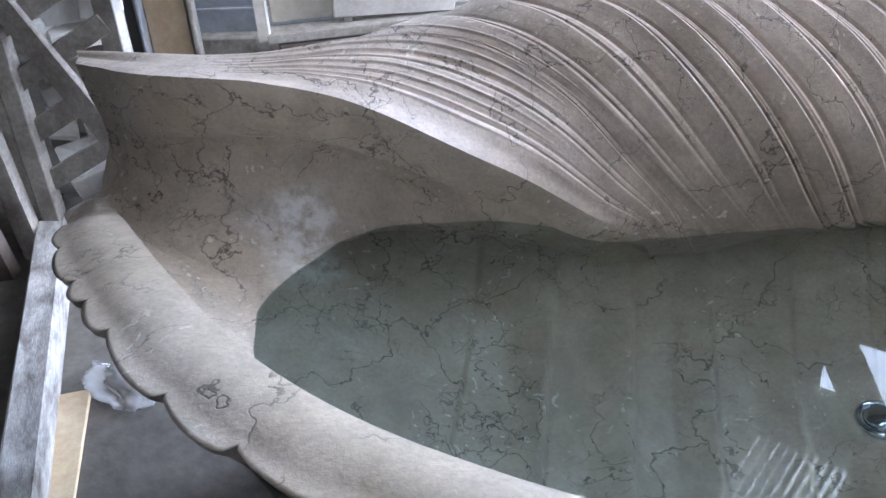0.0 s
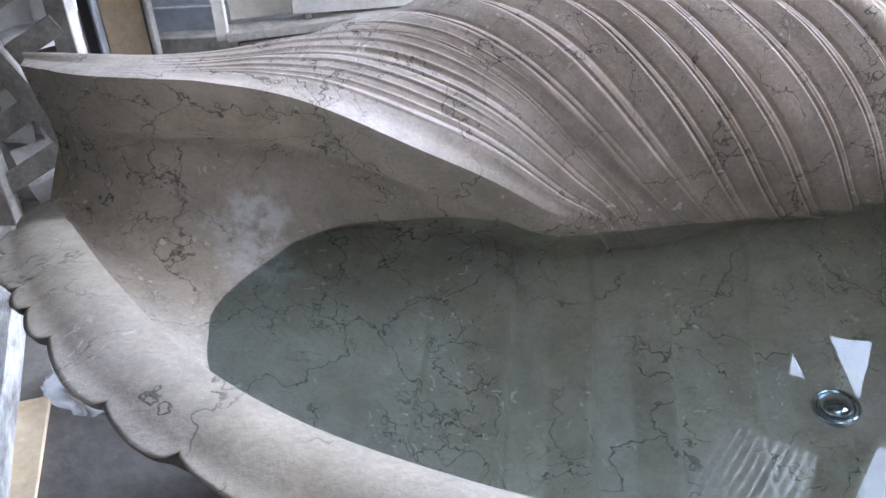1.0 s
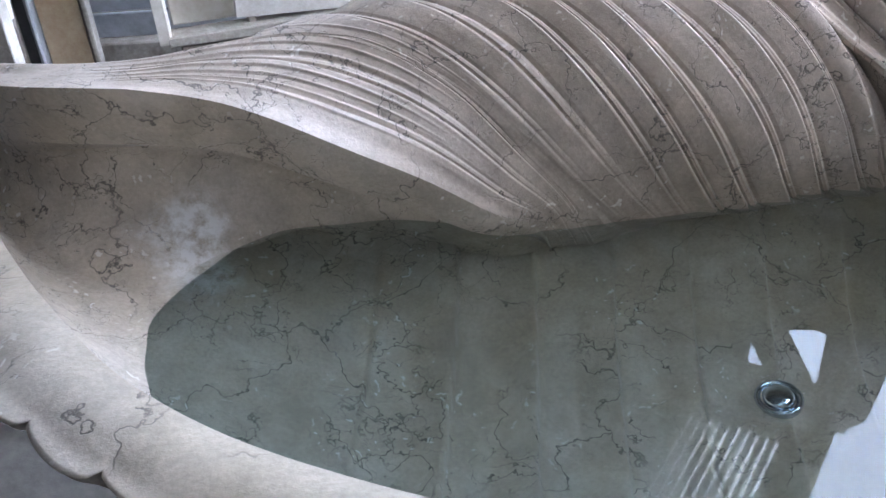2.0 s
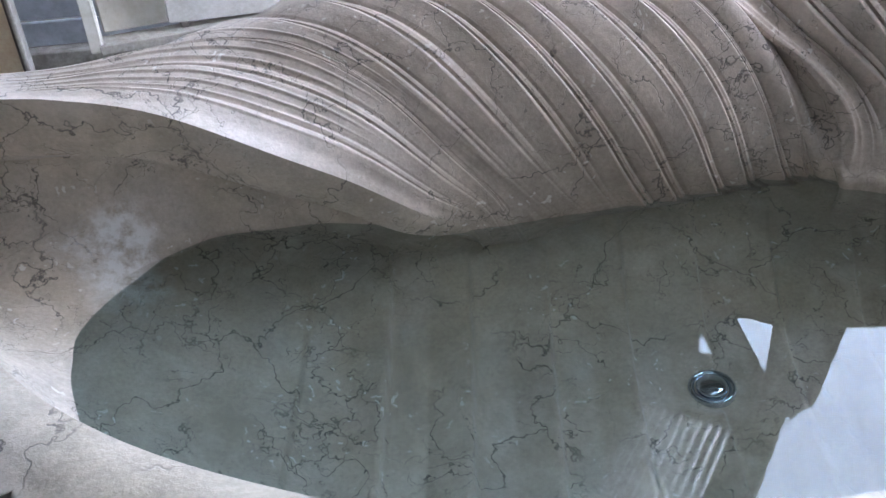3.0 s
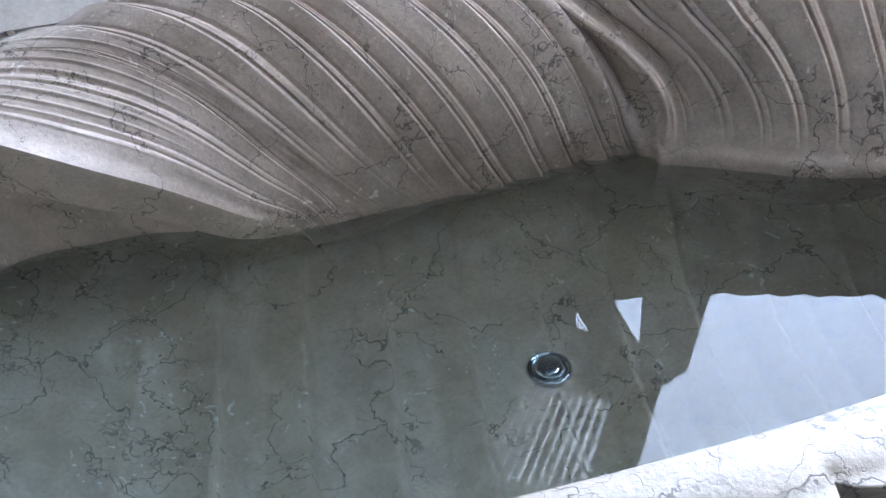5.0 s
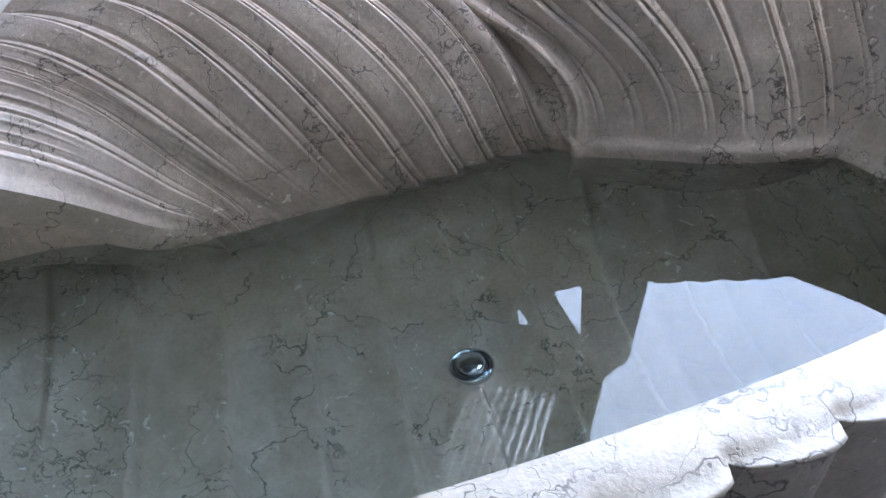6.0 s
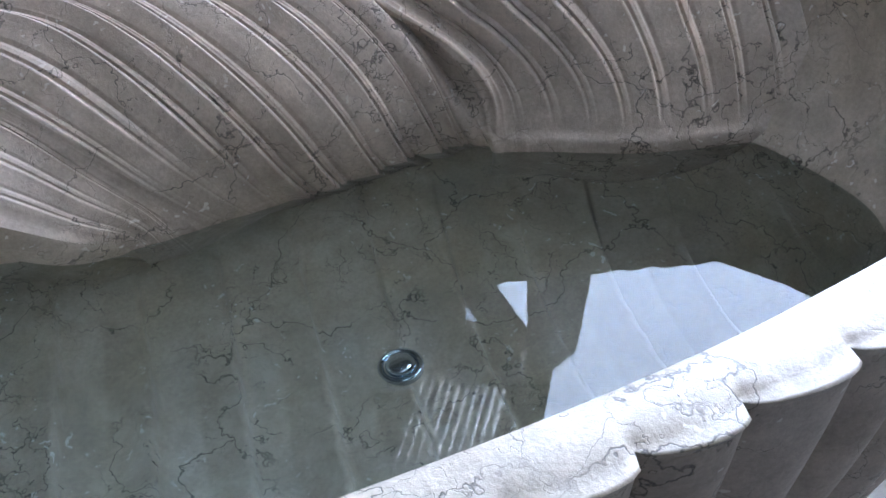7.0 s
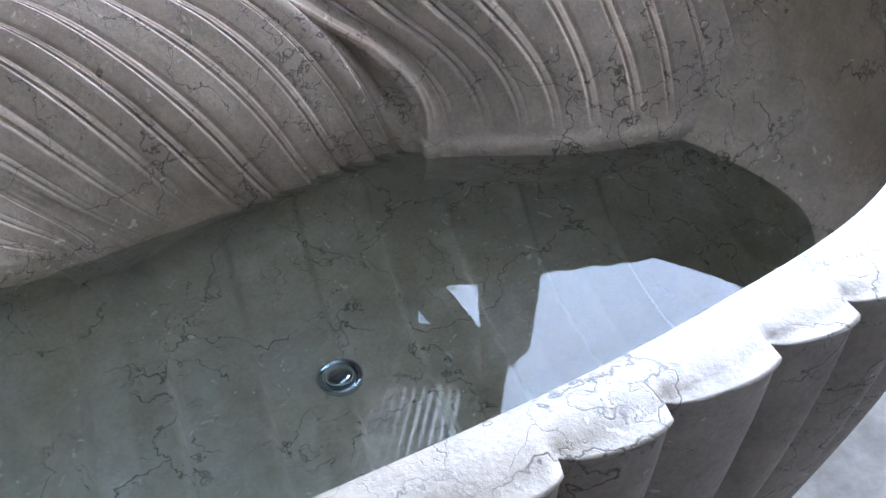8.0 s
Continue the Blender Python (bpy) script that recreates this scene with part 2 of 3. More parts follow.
# line number of each row: free lip -1, fold 2, then one row for each growth line up to the cleft
ROWS = [(-1.0, spline(LIP, NW)), (0.7, spline((np.array(LIP) * 0.45 + np.array(FOLD) * 0.55), NW)), (2.0, spline(FOLD, NW))]
third = growth_line(0.335, NW)
ROWS += [(2.1, ROWS[-1][1] * 0.9 + third * 0.1), (2.5, ROWS[-1][1] * 0.5 + third * 0.5)]
for k, xf in enumerate((0.335, 0.385, 0.44, 0.492, 0.548, 0.614, 0.667, 0.727, 0.762)):
    ROWS.append((3.0 + k, growth_line(xf, NW)))
CLEFT = growth_line(0.793, NW, 0.036)
CLEFT[:, 1] -= 0.030 * (1 - smoothstep(0.58, 0.68, CLEFT[:, 2])) * (np.arange(NW) < NW // 2)      # shallow where it meets the water
ROWS.append((12.0, CLEFT))


def band(n):
    """Relief of one growth step: a broad swelling band, a crisp drop, a bright narrow sill that drops again."""
    f = np.mod(n + 0.84, 1.0)
    return np.interp(f, (0.0, 0.10, 0.25, 0.50, 0.66, 0.70, 0.755, 0.79, 0.83, 0.93, 1.0), (0.0, 0.30, 0.50, 0.80, 1.0, 0.93, 0.06, 0.10, 0.42, 0.30, 0.0))


def wander(n_rows, n_cols, seed, step_u, step_v, size):
    """Slow uneven shift over a grid, as left by hand carving."""
    r = np.random.RandomState(seed)
    a = r.uniform(-1, 1, (n_rows // step_u + 3, n_cols // step_v + 3))
    i, j = np.arange(n_rows) / step_u, np.arange(n_cols) / step_v
    rows_ = np.array([np.interp(j, np.arange(a.shape[1]), q) for q in a])
    return size * np.array([np.interp(i, np.arange(a.shape[0]), q) for q in rows_.T]).T


NU = 1040
g = loft([r for n, r in ROWS], NU)
num = np.interp(np.linspace(0, len(ROWS) - 1, NU), np.arange(len(ROWS)), [n for n, r in ROWS])[:, None] * np.ones((1, NW))
wv = np.linspace(0, 1, NW)[None, :]
num = num + wander(NU, NW, 3, 60, 40, 0.09)
h = band(num) * np.interp(num, (-1, 1.5, 3.0, 5.0, 12), (0.004, 0.008, 0.010, 0.015, 0.016))
# finer strands between the lip and the fold, and a second faint one on each broad band
fine = np.abs(np.mod(num * 3.3 + 0.3 * np.sin(3 * wv), 1.0) - 0.5)
h = h + 0.0035 * (1 - smoothstep(0.0, 0.22, fine)) * (1 - smoothstep(2.2, 2.8, num)) * smoothstep(0.30, 0.50, wv) * smoothstep(-0.6, 0.0, num)
h = h + 0.0016 * np.exp(-((np.mod(num + 0.42, 1.0) - 0.5) / 0.035) ** 2) * smoothstep(4.5, 6, num)
# the ridges die out above the water by the lip, and reach it by the cleft
low = np.interp(num, (2.0, 3.0, 4.0, 5.0, 6.0, 8.0, 12.0), (0.20, 0.26, 0.25, 0.17, 0.05, 0.02, 0.08))
h = h * (0.08 + 0.92 * smoothstep(low - 0.06, low + 0.13, wv)) * smoothstep(-0.75, -0.3, num)
h = h * (1 - smoothstep(11.2, 12.0, num)) * (1 - (1 - smoothstep(3.5, 5.0, num)) * smoothstep(0.70, 0.85, wv))
h = h + wander(NU, NW, 8, 26, 9, 0.0011)
nrm = grid_normals(g)
if nrm[NU // 2, NW // 4, 1] > 0:
    nrm = -nrm
g = g + nrm * h[:, :, None]
part_mesh("body_whorl", mesh_from("body_whorl", g.reshape(-1, 3), grid_faces(NU, NW), STONE_OUT), tub, "convex body whorl with carved growth ridges")

# second whorl beyond the cleft: setback and height of its profile, from under water over its top to the ground
PROFILE = spline([(0.07, 0.30), (0.0, 0.545), (0.006, 0.61), (0.034, 0.69), (0.07, 0.75), (0.13, 0.85), (0.20, 0.92), (0.27, 0.97), (0.36, 1.0), (0.47, 0.96), (0.52, 0.75), (0.52, 0.0)], NW)


def second_line(xf, proud=0.0):
    back, z = PROFILE[:, 0], PROFILE[:, 1]
    k = np.linspace(0, 1, NW)
    c = np.interp(xf, (0.84, 0.96, 1.0, 1.06, 1.12, 1.22), (4.0, 2.9, 2.5, 1.2, 0.7, 0.2))
    d = np.maximum(0, z - 0.63)
    d = np.where(d < 0.17, d * d, 0.0289 + 0.34 * (d - 0.17) * 0.8)
    d = np.where(k < 0.7, d, d[int(0.7 * NW)])
    x = xf - c * d
    yf = soft(xf, (0.74, 0.82, 0.90, 0.97, 1.01, 1.09, 1.16, 1.21, 1.30), (1.175, 1.161, 1.125, 1.083, 1.06, 1.034, 1.018, 1.004, 0.985), 0.03)
    tall = np.interp(xf, (0.80, 0.95, 1.25), (0.90, 0.93, 1.02))
    z = np.where(z > 0.567, 0.567 + (z - 0.567) * tall, z)
    rise = proud * smoothstep(0.58, 0.72, z)
    return np.stack([x, yf + back - rise, z + 0.4 * rise], 1)


# numbered like the body's lines: the cleft 0, the rolled fold 1, then the ridges
ROWS = [(0.0, CLEFT), (0.45, CLEFT * 0.45 + second_line(0.820, 0.02) * 0.55), (1.0, second_line(0.828, 0.034)), (1.5, second_line(0.848, 0.014))]
for k, xf in enumerate((0.872, 0.915, 0.965, 1.010, 1.065, 1.128, 1.178, 1.232, 1.285, 1.335, 1.385)):
    ROWS.append((2.0 + k, second_line(xf)))
NV = 820
g = loft([r for n, r in ROWS], NV)
num = np.interp(np.linspace(0, len(ROWS) - 1, NV), np.arange(len(ROWS)), [n for n, r in ROWS])[:, None] * np.ones((1, NW))
num = num + wander(NV, NW, 12, 50, 40, 0.06)
zz = g[:, :, 2]
h = band(num) * 0.016 * smoothstep(1.5, 2.0, num) * smoothstep(0.60, 0.74, zz)
h = h + 0.004 * np.abs(np.sin(num * 9.5)) ** 3 * smoothstep(0.5, 0.7, num) * (1 - smoothstep(1.3, 1.8, num)) * smoothstep(0.58, 0.68, zz)
h = h + wander(NV, NW, 14, 26, 9, 0.0011)
nrm = grid_normals(g)
if nrm[NV // 2, NW // 4, 1] > 0:
    nrm = -nrm
g = g + nrm * h[:, :, None]
part_mesh("second_whorl", mesh_from("second_whorl", g.reshape(-1, 3), grid_faces(NV, NW), STONE_OUT), tub, "smaller ridged second whorl")

# inside of the lip: bevel, crease, concave wall, foot
lip = np.array(LIP)
LIP_CREASE = lip + np.array([(0, 0.004, -0.01), (-0.01, 0.006, -0.025), (-0.03, 0.010, -0.035), (-0.03, 0.020, -0.052), (-0.03, 0.030, -0.068),
                             (-0.02, 0.034, -0.084), (-0.01, 0.034, -0.092), (0.0, 0.034, -0.098), (0.010, 0.028, -0.098), (0.012, 0.010, -0.090)])
LIP_UNDER = LIP_CREASE + np.array([(0, 0.005, 0), (0, 0.012, 0), (0, 0.030, 0.002), (0, 0.055, 0.002), (0, 0.065, -0.004),
                                   (0, 0.062, -0.012), (0, 0.055, -0.018), (0, 0.040, -0.022), (0, 0.020, -0.022), (0, 0.003, -0.02)])
LIP_WALL = lip + np.array([(0, 0.02, -0.02), (-0.02, 0.03, -0.05), (-0.04, 0.06, -0.06), (-0.05, 0.100, -0.09), (-0.04, 0.112, -0.12),
                           (-0.02, 0.112, -0.150), (-0.01, 0.105, -0.160), (0.0, 0.085, -0.165), (0.012, 0.055, -0.150), (0.012, 0.012, -0.135)])
LIP_FOOT = np.array([(0.29, 1.17, 0.45), (0.24, 1.16, 0.47), (0.16, 1.17, 0.48), (0.06, 1.19, 0.49), (-0.02, 1.185, 0.52),
                     (-0.11, 1.178, 0.565), (-0.18, 1.150, 0.585), (-0.27, 1.135, 0.612), (-0.39, 1.140, 0.642), (-0.545, 1.195, 0.650)])
LIP_TOE = LIP_FOOT + np.array([(0, 0.02, -0.3)] * 5 + [(0.01, -0.04, -0.15), (0.01, -0.07, -0.08)] + [(0.01, -0.10, -0.05)] * 3)
edge, crease = spline(lip, 200), spline(LIP_CREASE, 200)
bevel = [edge + (crease - edge) * r + np.array((0, -0.004, 0)) * math.sin(math.pi * r) for r in np.linspace(0, 1, 12)]
under = spline(LIP_UNDER, 200)
below = np.vstack([[crease + (under - crease) * r for r in np.linspace(0, 0.9, 8)], loft([under] + [spline(r, 200) for r in (LIP_WALL, LIP_FOOT, LIP_TOE)], 60)])
part_mesh("lip_bevel", mesh_from("lip_bevel", np.array(bevel).reshape(-1, 3), grid_faces(12, 200), STONE), tub, "flat bevelled band along the free lip")
part_mesh("inner_lip", mesh_from("inner_lip", below.reshape(-1, 3), grid_faces(68, 200), STONE), tub, "smooth overhanging inner lip")

# basin, rim and outer wall: matching closed curves round the bath
WATER_RING = [(-0.262, 0.985), (-0.215, 1.080), (-0.110, 1.190), (0.150, 1.230), (0.410, 1.230), (0.680, 1.260), (0.940, 1.170), (1.150, 1.070),
              (1.222, 0.880), (1.205, 0.730), (1.060, 0.600), (0.800, 0.520), (0.500, 0.480), (0.210, 0.490), (-0.010, 0.565),
              (-0.165, 0.700), (-0.240, 0.850), (-0.258, 0.920)]
CREST = [(-0.462, 1.045, 0.682), (-0.490, 1.160, 0.630), (-0.160, 1.290, 0.580), (0.150, 1.330, 0.700), (0.410, 1.330, 0.700), (0.700, 1.340, 0.70), (1.020, 1.320, 0.75), (1.215, 1.200, 0.900),
         (1.318, 0.960, 0.880), (1.285, 0.700, 0.836), (1.080, 0.520, 0.800), (0.820, 0.450, 0.787), (0.500, 0.403, 0.797), (0.250, 0.400, 0.803), (0.030, 0.470, 0.808),
         (-0.130, 0.572, 0.808), (-0.270, 0.740, 0.785), (-0.405, 0.945, 0.728)]
OUTWARD = [0.075, 0.045, 0.02, 0.02, 0.02, 0.02, 0.03, 0.10, 0.12, 0.115, 0.105, 0.084, 0.08, 0.08, 0.085, 0.095, 0.10, 0.10]
NR = 900
w3 = np.hstack([spline(WATER_RING, NR, True), np.full((NR, 1), WATER_Z)])
c3 = spline(CREST, NR, True)
tangent = np.roll(c3, -1, 0) - np.roll(c3, 1, 0)
out = np.stack([-tangent[:, 1], tangent[:, 0], np.zeros(NR)], 1)
out /= np.linalg.norm(out, axis=1)[:, None]
if (out[:, :2] * (c3[:, :2] - (0.5, 0.85))).sum() < 0:
    out = -out
wide = spline(np.array(OUTWARD)[:, None], NR, True)
arc = np.cumsum(np.linalg.norm(tangent, axis=1) / 2)
# notches between the lobes of the rim, unevenly spaced as carved
NOTCHES = [(-0.47, 0.88), (-0.401, 0.764), (-0.359, 0.711), (-0.304, 0.650), (-0.211, 0.549), (-0.124, 0.496), (-0.03, 0.43), (0.07, 0.375), (0.18, 0.345),
           (0.29, 0.335), (0.40, 0.330), (0.51, 0.333), (0.619, 0.345), (0.726, 0.362), (0.841, 0.383), (0.931, 0.400), (1.03, 0.43), (1.14, 0.47),
           (1.25, 0.52), (1.36, 0.58), (1.44, 0.68), (1.51, 0.78), (1.54, 0.9)]
lip_xy = (c3 + out * wide)[:, :2]
at = sorted(int(np.argmin(((lip_xy - n) ** 2).sum(1))) for n in NOTCHES)
at = [at[-1] - NR] + at + [at[0] + NR]
flute = np.zeros(NR)
for a, b2 in zip(at[:-1], at[1:]):
    for k in range(a, b2):
        f = (k - a) / (b2 - a)
        flute[k % NR] = math.sin(math.pi * f ** 0.62) ** 0.55      # each lobe swells fast from its notch and falls slowly to the next
flute = flute[:, None]
notch = np.interp(lip_xy[:, 0], (-0.3, 0.3), (0.17, 0.30))[:, None]


def floor_z(x):
    return np.interp(x, (-0.3, -0.1, 0.05, 0.3, 0.6, 0.9, 1.25), (0.53, 0.45, 0.37, 0.29, 0.22, 0.21, 0.25))


rings = []
mid = np.stack([np.clip(w3[:, 0], 0.05, 0.95), np.full(NR, 0.86), np.zeros(NR)], 1)
for r in np.linspace(0, 1, 110):
    q = mid * (1 - r) + w3 * r
    fz = floor_z(q[:, 0])
    q[:, 2] = fz + (WATER_Z - fz) * r ** 3.2
    step = np.mod((q[:, 0] - 0.085 * (q[:, 1] - 0.85) - 0.237) / 0.117, 1.0)
    q[:, 2] += 0.042 * smoothstep(0.03, 0.07, np.hypot(q[:, 0] - 0.594, q[:, 1] - 0.97)) * np.interp(step, (0, 0.05, 0.5, 1.0), (1.0, 0.0, 0.22, 1.0)) * smoothstep(-0.05, 0.15, q[:, 0]) * smoothstep(1.0, 0.7, r)
    rings.append(q)
for r in np.linspace(0, 1, 26)[1:]:
    q = w3 * (1 - r) + c3 * r
    q[:, 2] = WATER_Z + (c3[:, 2] - WATER_Z) * (0.75 * r + 0.25 * r * r)
    q += out * 0.030 * math.sin(math.pi * r)
    rings.append(q)
n_basin = len(rings)
basin = np.array(rings)
part_mesh("basin", mesh_from("basin", basin.reshape(-1, 3), grid_faces(n_basin, NR, True), STONE), tub, "smooth hollowed basin with shallow floor steps")
rings = []
for r in np.linspace(0, 1, 16):
    q = c3 + out * (wide * r * (1 - notch * (1 - flute) * r ** 2))
    q[:, 2] += 0.006 * math.sin(math.pi * min(1, r * 1.25)) - 0.005 * r ** 2
    rings.append(q)
edge = rings[-1]
for r, drop in ((0.1, 0.0015), (0.25, 0.004), (0.5, 0.010)):
    q = edge - out * 0.010 * r
    q[:, 2] -= drop
    rings.append(q)
part_mesh("rim", mesh_from("rim", np.array(rings).reshape(-1, 3), grid_faces(len(rings), NR, True), STONE), tub, "broad scalloped rim, worn smooth")
start = rings[-1]
foot = start + (np.array((0.5, 0.85, 0.0)) - start) * np.array((0.42, 0.42, 0))
steep = np.interp(start[:, 0], (-0.25, 0.1, 0.6), (0.72, 0.9, 1.4))[:, None]
rings = []
for r in np.linspace(0, 1, 30) ** 1.5:
    q = start + (foot - start) * r ** steep
    q[:, 2] = start[:, 2] * (1 - r)
    q -= out * 0.040 * (1 - flute) * min(1, r * 8) * (1 - 0.5 * r)
    rings.append(q)
part_mesh("outer_wall", mesh_from("outer_wall", np.array(rings).reshape(-1, 3), grid_faces(30, NR, True), STONE_OUT), tub, "fluted outer wall")

# water
ring = (w3 - np.array((0.45, 0.85, 0))) * np.array((1.08, 1.10, 1)) + np.array((0.45, 0.85, 0))
ring = ring[::6]
me = mesh_from("water", ring, [tuple(range(len(ring)))[::-1]], WATER, False)
water = tagged(new("water", me), "clear greenish still water filling the shell bath", "water", kind="structure")
water.visible_shadow = False


# drain
def lathe(profile, n=48):
    v = [(r * math.cos(2 * math.pi * k / n), r * math.sin(2 * math.pi * k / n), z) for r, z in profile for k in range(n)]
    return v, grid_faces(len(profile), n, True)


drain = thing("bath_drain", "round chrome pop-up drain set in the bath floor", "drain", at=(0.594, 0.970, 0.2345))
v, f = lathe([(0.0341, -0.01), (0.035, 0.0), (0.034, 0.003), (0.031, 0.0045), (0.026, 0.002), (0.024, -0.004)])
part_mesh("flange", mesh_from("flange", v, f, CHROME), drain)
v, f = lathe([(0.022, -0.004), (0.023, 0.004), (0.021, 0.008), (0.015, 0.010), (0.007, 0.0112), (0.0005, 0.0115)])
part_mesh("cap", mesh_from("cap", v, f, CHROME), drain)

# ---- the shed ----
v = [(-60, -60, 0), (60, -60, 0), (60, 60, 0), (-60, 60, 0)]
tagged(new("ground", mesh_from("ground", v, [(0, 1, 2, 3)], CONCRETE, False)), "dusty worn concrete yard floor", "floor", kind="structure")


def setting(name, size, at, mat, label, category, rot=(0, 0, 0)):
    return tagged(part(name, box(size, at, rot, 0.01), mat, None), label, category, kind="structure")


# the shed's eave runs aslant of the bath
TURN = -33.0
EAVE = Matrix.Translation((2.25, 4.0, 0)) @ Matrix.Rotation(radians(TURN), 4, "Z")      # x out of the shed, y along the eave


def shed_part(name, size, at, mat, label, category, rot=(0, 0, 0)):
    ob = setting(name, size, at, mat, label, category, rot)
    ob.matrix_world = EAVE
    return ob


shed_part("ceiling", (6.6, 10.4, 0.08), (-4.1, -4.9, 4.04), ROOFING, "dark shed roof, in part added unseen to block sky", "roof")
shed_part("ceiling_verge", (0.24, 10.4, 0.08), (-0.12, -4.9, 4.04), ROOFING, "dark shed roof, in part added unseen to block sky", "roof")
shed_part("ceiling_over_beam", (0.56, 0.42, 0.08), (-0.52, 0.09, 4.04), ROOFING, "dark shed roof, in part added unseen to block sky", "roof")
shed_part("ceiling_middle", (0.56, 9.1, 0.08), (-0.52, -5.55, 4.04), ROOFING, "dark shed roof, in part added unseen to block sky", "roof")
# next four: unseen roofing past the eave, added to limit skylight
shed_part("sky_block_front", (1.95, 3.9, 0.08), (0.98, -8.15, 4.05), ROOFING, "dark shed roof, in part added unseen to block sky", "roof")
shed_part("sky_block_front_end", (1.95, 1.5, 0.08), (0.98, -1.55, 4.05), ROOFING, "dark shed roof, in part added unseen to block sky", "roof")
shed_part("sky_block_front_inner", (0.89, 3.88, 0.08), (0.452, -4.25, 4.05), ROOFING, "dark shed roof, in part added unseen to block sky", "roof")
shed_part("sky_block_side", (1.5, 7.5, 0.08), (2.71, -6.35, 4.05), ROOFING, "dark shed roof, in part added unseen to block sky", "roof")


def roof_light(x0, x1, y0, y1):
    """A corrugated sheet let into the roof."""
    n = int((x1 - x0) / 0.0036)
    g = np.array([[(x0 + (x1 - x0) * i / n, y, 4.03 + 0.022 * math.sin(2 * math.pi * i / 16)) for y in np.linspace(y0, y1, 5)] for i in range(n + 1)])
    ob = new("roof_light", mesh_from("roof_light", g.reshape(-1, 3), grid_faces(n + 1, 5), FIBREGLASS))
    ob.matrix_world = EAVE
    return tagged(ob, "grimy translucent corrugated roof sheet; the overhead one added for light", "roof", kind="structure")


roof_light(-0.80, -0.24, -1.0, -0.12)
# unseen second sheet, added overhead to light the bath from above
roof_light(0.90, 1.95, -6.2, -2.3)
shed_part("column", (0.21, 0.30, 4.0), (-0.045, 0.15, 2.0), BEAM, "square concrete column", "column")
bm = bmesh.new()                                   # buttress beside the column, narrowing towards its top
corners = [[bm.verts.new((x, y, z)) for x, z in ((0.06, 0), (0.34, 0), (0.235, 3.2), (0.145, 3.88), (0.06, 3.97))] for y in (0.03, 0.29)]
bm.faces.new(corners[0])
bm.faces.new(corners[1][::-1])
for k in range(5):
    bm.faces.new((corners[0][k], corners[1][k], corners[1][(k + 1) % 5], corners[0][(k + 1) % 5]))
bmesh.ops.recalc_face_normals(bm, faces=bm.faces[:])
ob = tagged(part("buttress", bm, BEAM, None), "pale concrete buttress against the column", "column", kind="structure")
ob.matrix_world = EAVE
shed_part("brace", (0.16, 0.18, 2.0), (-0.715, 0.0, 2.98), BEAM, "diagonal concrete brace", "brace", (0, 30.3, 0))
shed_part("beam", (6.4, 0.24, 0.33), (-3.35, -0.12, 3.835), BEAM, "concrete roof beam", "beam")
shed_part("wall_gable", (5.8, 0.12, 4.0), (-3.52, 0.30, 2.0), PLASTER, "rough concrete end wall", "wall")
setting("wall_north", (5.3, 0.12, 4.0), (-1.65, 4.6, 2.0), PLASTER, "rough concrete wall; west and south added unseen to shut out light", "wall")
# unseen west and south walls, added to keep side light off the bath
setting("light_stop_west", (0.2, 10.6, 4.0), (-4.2, -0.7, 2.0), PLASTER, "rough concrete wall; west and south added unseen to shut out light", "wall")
setting("light_stop_south", (6.4, 0.2, 4.0), (-0.9, -3.2, 2.0), PLASTER, "rough concrete wall; west and south added unseen to shut out light", "wall")
# unseen wall added to block the low eastern sky
shed_part("sky_block_wall", (0.3, 9.4, 4.5), (3.3, -5.7, 2.25), PLASTER, "unseen plain wall added to block low sky", "wall")


# ---- things behind and beside the bath ----
def upright(name, parent, mat, x0, x1, z0, z1, y, thick=0.03, label="", lean=0.0):
    return part(name, box((x1 - x0, thick, z1 - z0), ((x0 + x1) / 2, y, (z0 + z1) / 2), (0, lean, 0), 0.003, 0.0015), mat, parent, label)


crate = thing("slatted_crate", "weathered grey wooden lattice crate full of pale stone offcuts", "crate", at=(-1.09, 2.0, 0))
part("stile", box((0.045, 0.05, 1.1), (-0.022, 0, 0.55), (0, 0, 0), 0.003, 0.002), GREY_WOOD, crate)
part("stile", box((0.030, 0.05, 1.1), (-0.068, 0.01, 0.55), (0, 0, 0), 0.003, 0.002), GREY_WOOD, crate)
part("stile", box((0.05, 0.05, 1.1), (0.245, 0.03, 0.55), (0, 0, 0), 0.003, 0.002), GREY_WOOD, crate)
for z in (0.06, 0.19, 0.33, 0.465, 0.60, 0.74, 0.88):
    part("slat", box((0.31, 0.018, 0.052), (0.105, 0.012, z + 0.06), (0, -29, 0), 0.002, 0.002), GREY_WOOD, crate)
part("slat", box((0.060, 0.018, 0.62), (0.085, -0.012, 0.53), (0, -27, 0), 0.002, 0.002), GREY_WOOD, crate)
# dark board standing in for the shadow behind the offcuts
part("shade_board", box((0.19, 0.02, 1.0), (0.065, 0.21, 0.5)), DARK_WOOD, crate)
part("base_board", box((0.34, 0.20, 0.03), (0.10, 0.1, 0.015)), DARK_WOOD, crate)
rs = random.Random(11)
